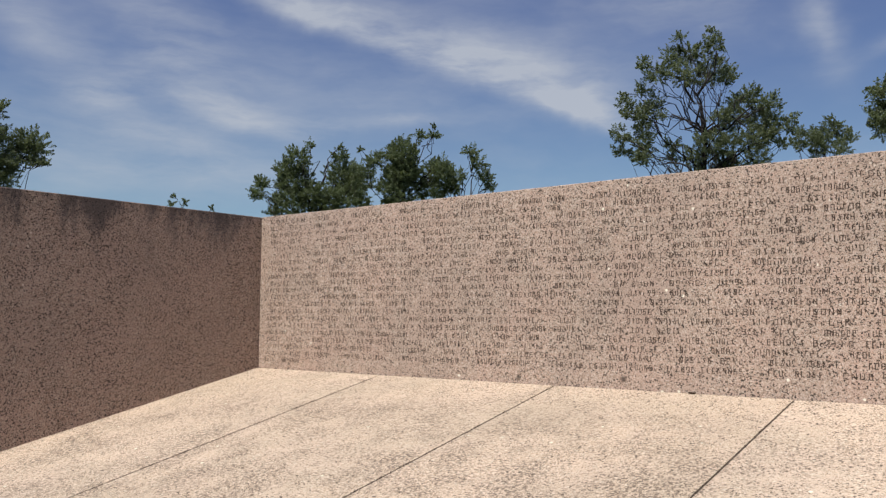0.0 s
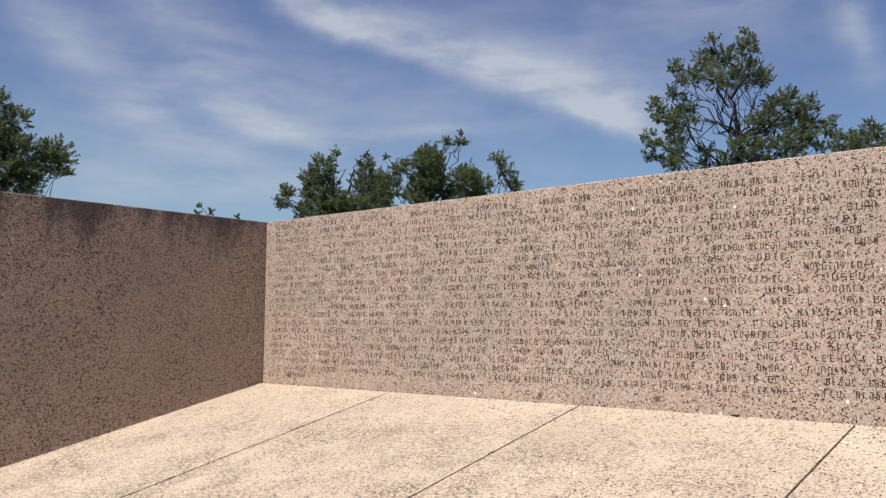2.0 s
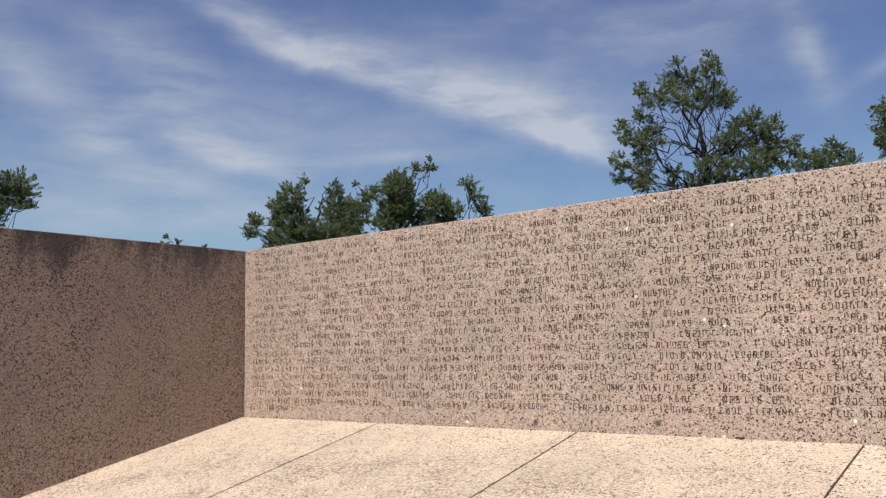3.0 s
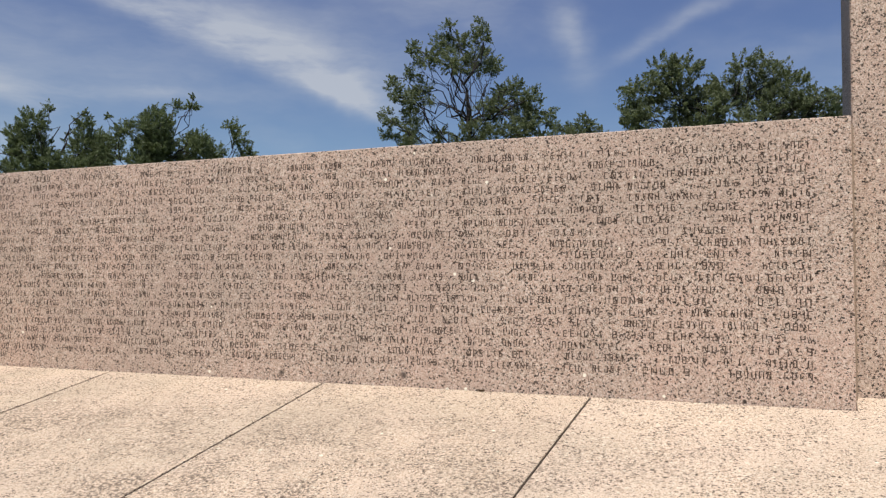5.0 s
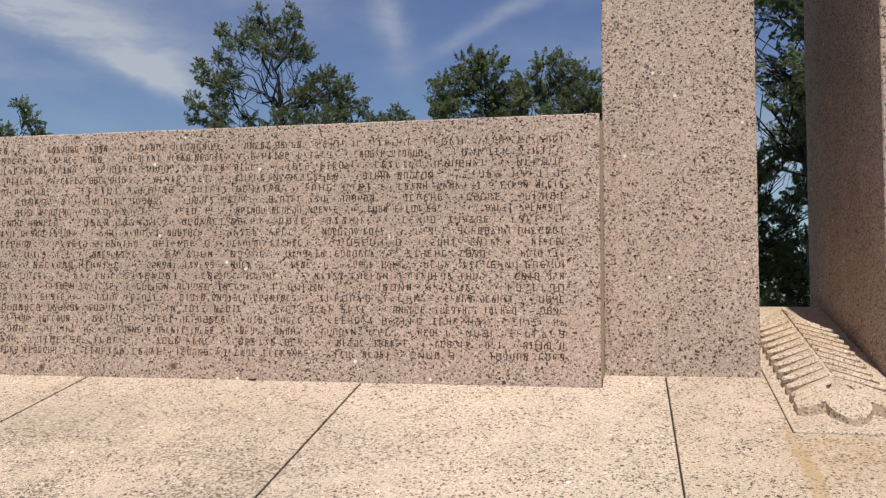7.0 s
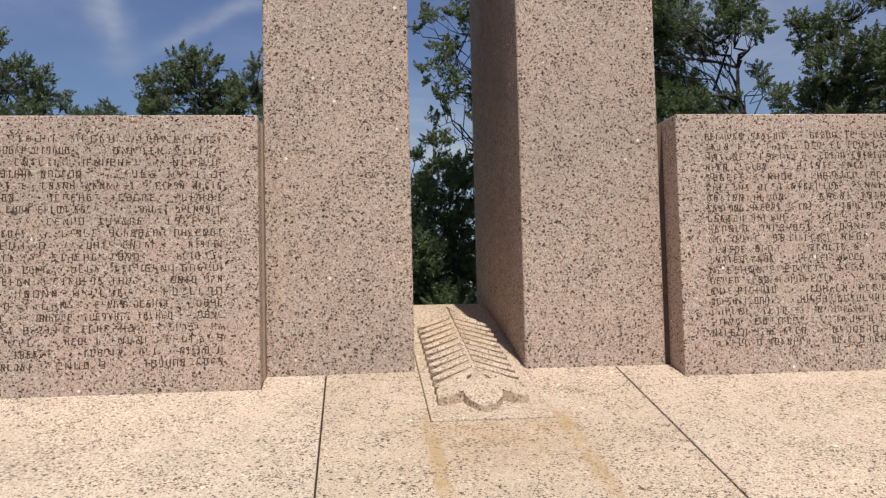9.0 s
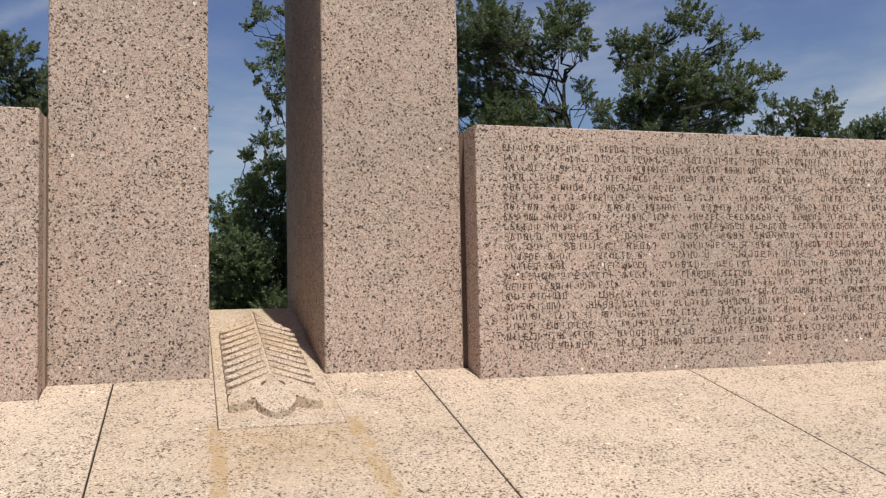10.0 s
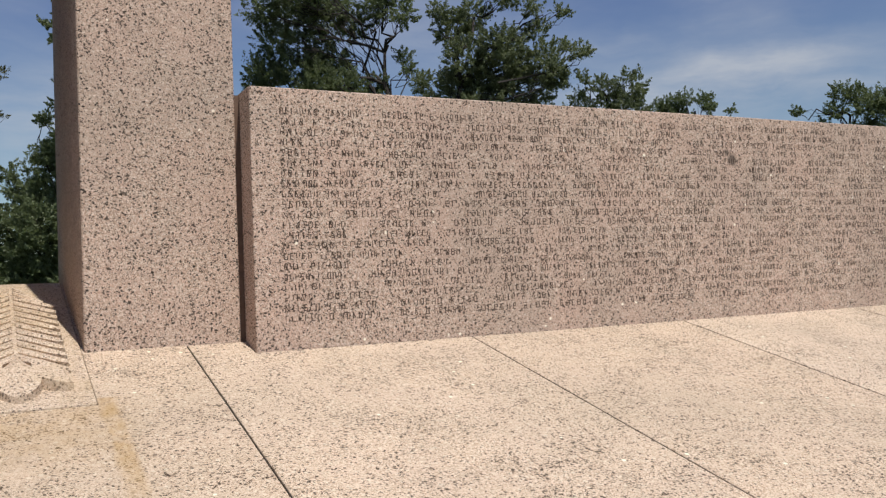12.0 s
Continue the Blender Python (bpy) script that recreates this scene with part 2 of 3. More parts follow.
# dark colour stands in for the shade inside the engraved strokes
CUT_SHADE, _n = material("engraved_shade")
finish(_n, _n.mix(_n.noise(_n.add("ShaderNodeTexCoord").outputs["Object"], 30.0, 3.0), (0.034, 0.024, 0.019), (0.10, 0.07, 0.055)), 0.9, specular=0.1)
MORTAR, _n = material("dark_joint")
finish(_n, _n.mix(_n.noise(_n.add("ShaderNodeTexCoord").outputs["Object"], 14.0, 4.0), (0.022, 0.017, 0.013), (0.075, 0.056, 0.042)), 0.95, specular=0.1)
BROWN_MORTAR, _n = material("brown_mortar")
finish(_n, _n.mix(_n.noise(_n.add("ShaderNodeTexCoord").outputs["Object"], 14.0, 4.0), (0.10, 0.065, 0.048), (0.20, 0.135, 0.10)), 0.95, specular=0.1)
PALE_MORTAR, _n = material("pale_mortar")
finish(_n, _n.mix(_n.noise(_n.add("ShaderNodeTexCoord").outputs["Object"], 14.0, 4.0), (0.22, 0.16, 0.115), (0.40, 0.31, 0.23)), 0.95, specular=0.1)
BARK, _n = material("oak_bark")
_at = _n.add("ShaderNodeTexCoord").outputs["Object"]
_rough = _n.noise(_n.scaled(_at, (9.0, 9.0, 2.0)), 1.0, 5.0, 0.65)
finish(_n, _n.mix(_rough, (0.014, 0.012, 0.011), (0.06, 0.052, 0.046)), 0.95, _rough, 0.8, 0.03)
GRASS, _n = material("dry_grass")
_at = _n.add("ShaderNodeTexCoord").outputs["Object"]
_g = _n.mix(_n.noise(_at, 0.35, 5.0, 0.65), (0.05, 0.075, 0.022), (0.15, 0.14, 0.06))
finish(_n, _n.mix(_n.ramp(_n.noise(_at, 26.0, 4.0, 0.7), 0.3, 0.7), _g, (0.03, 0.045, 0.014)), 0.95, _n.noise(_at, 40.0, 4.0), 0.7, 0.04)


def leaf_material(name, deep, fresh):
    m, n = material(name)
    island = n.add("ShaderNodeNewGeometry").outputs["Random Per Island"]
    at = n.add("ShaderNodeTexCoord").outputs["Object"]
    colour = n.mix(n.math("MULTIPLY_ADD", n.noise(at, 0.7, 3.0), 0.7, n.math("MULTIPLY", island, 0.35)), deep, fresh)
    bsdf = n.add("ShaderNodeBsdfPrincipled", in_Base_Color=colour, in_Roughness=0.5)
    bsdf.inputs["Specular IOR Level"].default_value = 0.35
    thin = n.add("ShaderNodeBsdfTranslucent", in_Color=n.mix(0.5, colour, (0.20, 0.25, 0.07)))
    n.add("ShaderNodeOutputMaterial", in_0=n.add("ShaderNodeMixShader", in_0=0.45, in_1=bsdf.outputs[0], in_2=thin.outputs[0]).outputs[0])
    return m


LEAF = leaf_material("oak_leaf", (0.095, 0.122, 0.066), (0.22, 0.25, 0.135))
LEAF_DARK = leaf_material("shaded_leaf", (0.085, 0.115, 0.058), (0.205, 0.245, 0.122))
LEAF_GREY = leaf_material("thin_grey_leaf", (0.08, 0.085, 0.055), (0.18, 0.18, 0.12))


# ---------------------------------------------------------------- mesh helpers
def mesh_of(bm, name, mat, smooth=False):
    me = bpy.data.meshes.new(name)
    bm.to_mesh(me)
    bm.free()
    me.materials.append(mat)
    if smooth:
        me.polygons.foreach_set("use_smooth", [True] * len(me.polygons))
    return me


def part(name, bm, mat, parent=None, label="", smooth=False):
    ob = new(name, mesh_of(bm, name, mat, smooth))
    ob.parent = parent
    return tagged(ob, label)


def thing(name, place, label, category, group="", kind=""):
    ob = new(name)
    ob.location = place
    return tagged(ob, label, category, group, kind)


def box(x0, x1, y0, y1, z0, z1, bevel=0.012):
    bm = bmesh.new()
    bmesh.ops.create_cube(bm, size=1.0, matrix=Matrix.Translation(((x0 + x1) / 2, (y0 + y1) / 2, (z0 + z1) / 2)) @ Matrix.Diagonal((x1 - x0, y1 - y0, z1 - z0, 1)))
    if bevel:
        bmesh.ops.bevel(bm, geom=bm.edges[:], offset=bevel, segments=1, affect="EDGES")
    return bm


def prism(outline, z_top, z_low, bevel=0.0):
    """An outline in the plan between two surfaces given as functions of x and y."""
    bm = bmesh.new()
    top = [bm.verts.new((x, y, z_top(x, y))) for x, y in outline]
    low = [bm.verts.new((x, y, z_low(x, y))) for x, y in outline]
    face = bm.faces.new(top)
    bm.faces.new(low[::-1])
    k = len(outline)
    for i in range(k):
        bm.faces.new((top[i], low[i], low[(i + 1) % k], top[(i + 1) % k]))
    bmesh.ops.recalc_face_normals(bm, faces=bm.faces[:])
    if bevel:
        bmesh.ops.bevel(bm, geom=list(face.edges), offset=bevel, segments=1, affect="EDGES")
    return bm


# ---------------------------------------------------------------- the place
SLOPE = 0.2253            # the paving rises towards the walls
TOP = 2.2                # height of the name walls
FRONT, BACK = -4.8, 2.7
GROUND = -1.14
JOINTS = [0.0, 2.416, 5.032, 7.580, 10.070, 12.548, 15.060, 17.604, 20.283, 22.9]
B_END, C_START, C_END = 9.562, 13.045, 22.9
PYLONS = [(9.576, 10.811), (11.761, 13.000)]
PYLON_FRONT, PYLON_BACK, PYLON_TOP = 0.323, 3.25, 5.6
FROND_X0, FROND_X1, FROND_Y = 10.846, 11.738, -0.838
SIDE_LEAN = 0.012       # the side wall stands a little off square


def slope(x, y):
    return SLOPE * y


ground = new("ground", mesh_of(box(-400, 420, -400, 420, GROUND - 1, GROUND, 0), "ground", GRASS))
tagged(ground, "dry green grass round the memorial", "ground", kind="structure")

plinth = new("plinth", mesh_of(prism([(-0.6, FRONT + 0.02), (C_END + 0.2, FRONT + 0.02), (C_END + 0.2, BACK - 0.02), (-0.6, BACK - 0.02)], lambda x, y: SLOPE * y - 0.012, lambda x, y: GROUND - 0.2), "plinth", MORTAR))
tagged(plinth, "dark bed under the sloping granite paving", "plinth", kind="structure")

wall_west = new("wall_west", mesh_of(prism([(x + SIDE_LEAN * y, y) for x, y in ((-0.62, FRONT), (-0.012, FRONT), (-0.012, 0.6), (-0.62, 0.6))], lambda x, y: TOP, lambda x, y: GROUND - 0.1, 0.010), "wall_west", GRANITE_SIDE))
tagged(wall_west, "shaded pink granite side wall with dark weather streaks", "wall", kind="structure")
wall_north = new("wall_north", mesh_of(box(0.0, B_END, 0.0, 0.55, GROUND - 0.1, TOP, 0.008), "wall_north", GRANITE_WALL))
tagged(wall_north, "long pink granite memorial wall with engraved lines", "wall", kind="structure")
wall_east = new("wall_east", mesh_of(box(C_START, C_END, 0.0, 0.6, GROUND - 0.1, TOP, 0.008), "wall_east", GRANITE_WALL))
tagged(wall_east, "long pink granite memorial wall beside the pylon with engraved lines", "wall", kind="structure")

for x0, x1 in PYLONS:
    pylon = new("pylon", mesh_of(box(x0, x1, PYLON_FRONT, PYLON_BACK, -0.4, PYLON_TOP, 0.012), "pylon", GRANITE_PYLON))
    tagged(pylon, "tall speckled pink granite pylon on sloping paving", "pylon", "pair of pylons")


part("joint_filler", box(B_END - 0.004, PYLONS[0][0] + 0.004, 0.23, 0.50, -0.2, TOP - 0.02, 0), PALE_MORTAR, wall_north, "pale mortar joint")
part("joint_filler", box(PYLONS[1][1] - 0.004, C_START + 0.004, 0.335, 0.50, -0.2, TOP - 0.02, 0), BROWN_MORTAR, wall_east, "brown mortar joint")


# engraved lines of writing, shown as plain bars, the cuts' shade in their colour
def engraved_row(z_from, z_to, x_from, x_to, wall, rng, flush_right=False):
    """A line of short dark strokes in groups, with a dot between the groups."""
    verts, faces = [], []
    h, x = 0.0255, x_from

    def stroke(x0, z0, x1, z1, t):
        across = Vector((z1 - z0, 0, x0 - x1)).normalized() * (t / 2)
        along = Vector((x1 - x0, 0, z1 - z0)).normalized() * 0.003
        ends = ((x0 - along.x, z0 - along.z), (x1 + along.x, z1 + along.z))
        ring = [(ends[0][0] - across.x, ends[0][1] - across.z), (ends[0][0] + across.x, ends[0][1] + across.z), (ends[1][0] + across.x, ends[1][1] + across.z), (ends[1][0] - across.x, ends[1][1] - across.z)]
        k = len(verts)
        verts.extend([(px, y, pz) for y in (0.004, -0.0008) for px, pz in ring])
        faces.extend([tuple(k + i for i in f) for f in ((4, 5, 6, 7), (0, 1, 5, 4), (1, 2, 6, 5), (2, 3, 7, 6), (3, 0, 4, 7))])

    def bar(x0, z0, x1, z1, t):
        lift = z_from + (z_to - z_from) * (x - x_from) / 9.0
        stroke(x0, lift + z0, x1, lift + z1, t)

    while x < x_to - 0.15:
        step = rng.choice((0.047, 0.05, 0.053, 0.056, 0.06, 0.068))
        for word in range(rng.choice((2, 2, 2, 3))):
            for _ in range(rng.choice((1, 4, 5, 6, 6, 7, 8)) if word else rng.choice((4, 5, 6, 7))):
                if x + step > x_to:
                    break
                wide = step * 0.62
                for k in rng.choice(((0.0, 0.85), (0.0, 0.85), (0.4,), (0.0,), (0.05,), (0.05, 0.75))):
                    low, high = rng.choice(((-1, 1), (-1, 1), (-1, 1), (-0.7, 0.7), (-1, 0.0), (0.0, 1)))
                    bar(x + k * wide, low * h, x + k * wide, high * h, rng.uniform(0.0065, 0.010))
                for level in rng.choice(((), (-1,), (1,), (-1, 1), (-1, 1), (0.0,), (-1, 0.1, 1))):
                    bar(x + 0.2 * wide, level * h, x + 0.68 * wide, level * h, 0.0075)
                if rng.random() < 0.25:
                    bar(x + 0.2 * wide, 0.7 * h, x + 0.65 * wide, -0.7 * h, 0.0075)
                x += step
            x += step * rng.uniform(0.7, 1.5)
        x += rng.uniform(0.0, 0.10)
        if x < x_to - 0.3:
            bar(x + 0.004, -0.006, x + 0.008, 0.006, 0.012)
        x += rng.uniform(0.05, 0.16)
    if flush_right:
        shift = x_to - max(v[0] for v in verts)
        verts = [(vx + shift, vy, vz) for vx, vy, vz in verts]
    me = bpy.data.meshes.new("engraved_line")
    me.from_pydata(verts, [], faces)
    me.materials.append(CUT_SHADE)
    ob = new("engraved_line", me)
    ob.parent = wall


letters = random.Random(7)
for row in range(20):
    engraved_row(2.112 - row * 0.0994, 2.000 - row * 0.0931, 0.15, 9.27, wall_north, letters, True)
engraved_row(0.135, 0.135, 0.15, 1.15, wall_north, letters)
for row in range(21):
    engraved_row(2.003 - row * 0.0872, 2.110 - row * 0.0930, 13.30, 22.4, wall_east, letters)

# ---------------------------------------------------------------- paving
pavement = tagged(new("pavement"), "sunlit cream granite paving slabs sloping up to the walls", "paving", kind="structure")
GAPS = dict(zip(JOINTS, (0.0098, 0.015, 0.012, 0.0088, 0.0065, 0.0065, 0.0078, 0.011, 0.013, 0.01)))      # half widths of the joints


def paving_slab(outline):
    part("paving_slab", prism(outline, slope, lambda x, y: SLOPE * y - 0.16, 0.004), GRANITE_FLOOR, pavement)


for a, b in zip(JOINTS, JOINTS[1:]):
    a, b = a + GAPS[a] - (0.066 if a == 0 else 0), b - GAPS[b]
    if a < 11 < b:
        paving_slab([(a, FRONT), (b, FRONT), (b, BACK), (FROND_X1 + 0.005, BACK), (FROND_X1 + 0.005, FROND_Y - 0.005), (FROND_X0 - 0.005, FROND_Y - 0.005), (FROND_X0 - 0.005, BACK), (a, BACK)])
    else:
        edge = [(a, FRONT), (b, FRONT)]
        if a < B_END < b:
            edge += [(b, 0.315), (B_END + 0.008, 0.315), (B_END + 0.008, -0.008), (a, -0.008)]
        elif a < C_START < b:
            edge += [(b, -0.008), (C_START - 0.008, -0.008), (C_START - 0.008, 0.315), (a, 0.315)]
        else:
            edge += [(b, -0.008), (a, -0.008)]
        paving_slab(edge)


# ---------------------------------------------------------------- carved palm frond
RELIEF = 1.0


def on_slope(x, y, h):
    """A place h above the sloping paving."""
    h *= RELIEF
    return Vector((x, y - SLOPE * h, SLOPE * y + h))


frond = thing("palm_frond", (0, 0, 0), "carved granite palm frond on a sloping slab between pylons", "carving")
part("slab", prism([(FROND_X0, FROND_Y), (FROND_X1, FROND_Y), (FROND_X1, BACK + 0.02), (FROND_X0, BACK + 0.02)], lambda x, y: SLOPE * y + 0.012, lambda x, y: SLOPE * y - 0.15, 0.006), GRANITE_FROND, frond, "yellowed granite base slab")
MID = 11.272


def strip(rows):
    """A solid skin through rows of places, with a flat underside."""
    bm = bmesh.new()
    grid = [[bm.verts.new(on_slope(*p)) for p in row] for row in rows]
    for r0, r1 in zip(grid, grid[1:]):
        for i in range(len(r0) - 1):
            bm.faces.new((r0[i], r0[i + 1], r1[i + 1], r1[i]))
    rim = grid[0] + [r[-1] for r in grid[1:-1]] + grid[-1][::-1] + [r[0] for r in grid[1:-1]][::-1]
    low = [bm.verts.new(on_slope(v.co.x, v.co.y, 0.0)) for v in rim]
    for i in range(len(rim)):
        j = (i + 1) % len(rim)
        bm.faces.new((rim[i], rim[j], low[j], low[i]))
    bm.faces.new(low[::-1])
    bmesh.ops.recalc_face_normals(bm, faces=bm.faces[:])
    return bm


def leaflet(side, y, reach, sweep):
    """One leaflet: it slants from the midrib down the slope, its lower edge standing proud over the next, its tip rounded."""
    rows = []
    for k in range(9):
        s = k / 8
        x = MID + side * (0.014 + (reach - 0.014) * s)
        yy = y + 0.25 - sweep * s ** 0.85
        tip = 1 - 0.55 * (max(0.0, s - 0.65) / 0.35) ** 1.6
        crest = 0.126 - 0.042 * s ** 1.7
        step = 0.03 + 0.045 * s
        rows.append([(x, yy - 0.094 * tip, crest - step), (x, yy - 0.105 * tip, crest - 0.014), (x, yy - 0.08 * tip, crest + 0.006), (x, yy - 0.01, crest - 0.004), (x, yy + 0.08 * tip, crest - 0.4 * step - 0.01)])
    return strip(rows)


def arch(y, half, h):
    return [(MID + half * k, y, h * (1 - 0.35 * abs(k) ** 2)) for k in (-1, -0.6, -0.2, 0, 0.2, 0.6, 1)]


part("core", strip([arch(y, half, h) for y, half, h in ((-0.42, 0.18, 0.07), (-0.25, 0.24, 0.08), (1.6, 0.24, 0.078), (2.1, 0.17, 0.07), (2.36, 0.05, 0.03))]), GRANITE_FROND, frond)
for k in range(13):
    y = -0.25 + 0.178 * k
    shrink = 1.0 if k < 11 else 1 - 0.25 * (k - 10)
    for side in (-1, 1):
        part("leaflet", leaflet(side, y, 0.345 * shrink, 0.25), GRANITE_FROND, frond)
part("midrib", strip([[(MID - 0.03, -0.3 + 0.205 * k, 0.06), (MID - 0.014, -0.3 + 0.205 * k, 0.122 - 0.002 * k), (MID + 0.014, -0.3 + 0.205 * k, 0.122 - 0.002 * k), (MID + 0.03, -0.3 + 0.205 * k, 0.06)] for k in range(13)]), GRANITE_FROND, frond)
# the butt of the frond: a pointed middle lobe and two side lobes
part("middle_lobe", strip([[(MID + 0.15 * w_ * k, y, h * (1.12 - 0.3 * abs(k))) for k in (-1, -0.6, -0.12, 0, 0.12, 0.6, 1)] for y, w_, h in ((-0.715, 0.05, 0.06), (-0.68, 0.34, 0.07), (-0.62, 0.66, 0.082), (-0.54, 0.92, 0.096), (-0.45, 1.0, 0.112), (-0.33, 0.78, 0.132), (-0.19, 0.36, 0.138), (-0.05, 0.08, 0.128))]), GRANITE_FROND, frond)
for side in (-1, 1):
    rows = []
    for s, y0, y1, h in ((0.09, -0.42, -0.05, 0.108), (0.16, -0.47, -0.09, 0.104), (0.24, -0.525, -0.17, 0.092), (0.30, -0.545, -0.25, 0.08), (0.345, -0.525, -0.38, 0.066)):
        x = MID + side * s
        rows.append([(x, y0, h * 0.9), (x, y0 * 0.85 + y1 * 0.15, h), (x, y0 * 0.4 + y1 * 0.6, h * 1.04), (x, y1, h)])
    part("side_lobe", strip(rows), GRANITE_FROND, frond)

# ---------------------------------------------------------------- fallen leaves at the foot of the wall
DRY, _n = material("dry_leaf")
finish(_n, _n.mix(_n.noise(_n.add("ShaderNodeTexCoord").outputs["Object"], 60.0, 3.0), (0.05, 0.03, 0.018), (0.16, 0.10, 0.05)), 0.85)
for x, y, turn, size in ((6.62, -0.03, 20, 0.034), (4.52, -0.03, 75, 0.022)):
    bm = bmesh.new()
    rows = [[bm.verts.new((size * u, size * 0.42 * k * math.sin(math.pi * (u + 1.08) / 2.16), 0.012 + size * (0.35 * k * k + 0.22 * u * u))) for k in (-1, 0, 1)] for u in (-1, -0.5, 0, 0.5, 1)]
    for r0, r1 in zip(rows, rows[1:]):
        for i in range(2):
            bm.faces.new((r0[i], r0[i + 1], r1[i + 1], r1[i]))
    bmesh.ops.solidify(bm, geom=bm.faces[:], thickness=0.002)
    dry = new("fallen_leaf", mesh_of(bm, "fallen_leaf", DRY))
    dry.matrix_world = pose(x, y, SLOPE * y - 0.008, 13, 0, turn)
    tagged(dry, "small curled brown leaf lying at the foot of the wall", "leaf", "fallen leaves")

# ---------------------------------------------------------------- trees
CENTRE = Vector((10.0, -7.2, 0.7))


def bearing(az, el, d):
    return CENTRE + Vector((d * math.sin(radians(az)), d * math.cos(radians(az)), d * math.tan(radians(el))))


def tube(path, r0, r1, sides=6):
    """A tapered round limb along a path."""
    bm = bmesh.new()
    rings, count = [], len(path)
    for i, p in enumerate(path):
        d = (path[min(i + 1, count - 1)] - path[max(i - 1, 0)]).normalized()
        a = d.orthogonal().normalized()
        b = d.cross(a)
        r = r0 + (r1 - r0) * i / (count - 1)
        rings.append([bm.verts.new(p + (a * math.cos(t) + b * math.sin(t)) * r) for t in (2 * math.pi * k / sides for k in range(sides))])
    for q0, q1 in zip(rings, rings[1:]):
        for k in range(sides):
            bm.faces.new((q0[k], q0[(k + 1) % sides], q1[(k + 1) % sides], q1[k]))
    bm.faces.new(rings[-1])
    bm.faces.new(rings[0][::-1])
    bmesh.ops.recalc_face_normals(bm, faces=bm.faces[:])
    return bm


def crooked(a, b, rng, bend=0.12, steps=6):
    length = (b - a).length
    out = [a + (b - a) * (i / steps) + Vector([rng.uniform(-1, 1) * bend * length * math.sin(math.pi * i / steps) for _ in range(3)]) for i in range(steps + 1)]
    return out


def crown_mesh(centres, radii, aims, per_clump, leaf, mat, seed, name="crown"):
    """Many small pointed leaves, in sprays along short shoots."""
    rng = np.random.default_rng(seed)
    n = per_clump * len(centres)
    c, aim = (np.repeat(np.array(a), per_clump, 0) for a in (centres, aims))
    r = np.repeat(np.array(radii), per_clump)[:, None]
    along = rng.uniform(-1.0, 1.5, (n, 1))
    width = np.where(along > 0, 0.62 - 0.36 * along, 0.62)
    p = c + aim * r * along + np.clip(rng.normal(0, 0.6, (n, 3)), -1.2, 1.2) * r * width * np.array([1, 1, 0.8])
    u = rng.normal(0, 1, (n, 3)) + np.array([0, 0, 0.3]) + aim * 0.7
    u /= np.linalg.norm(u, axis=1)[:, None]
    v = np.cross(u, rng.normal(0, 1, (n, 3)))
    v /= np.linalg.norm(v, axis=1)[:, None]
    size = leaf * rng.uniform(0.6, 1.35, (n, 1))
    verts = np.stack([p - u * size, p + v * size * 0.45, p + u * size, p - v * size * 0.45], 1).reshape(-1, 3)
    me = bpy.data.meshes.new(name)
    me.vertices.add(4 * n)
    me.vertices.foreach_set("co", verts.ravel())
    me.loops.add(4 * n)
    me.loops.foreach_set("vertex_index", np.arange(4 * n, dtype=np.int32))
    me.polygons.add(n)
    me.polygons.foreach_set("loop_start", np.arange(0, 4 * n, 4, dtype=np.int32))
    me.update(calc_edges=True)
    me.materials.append(mat)
    return me


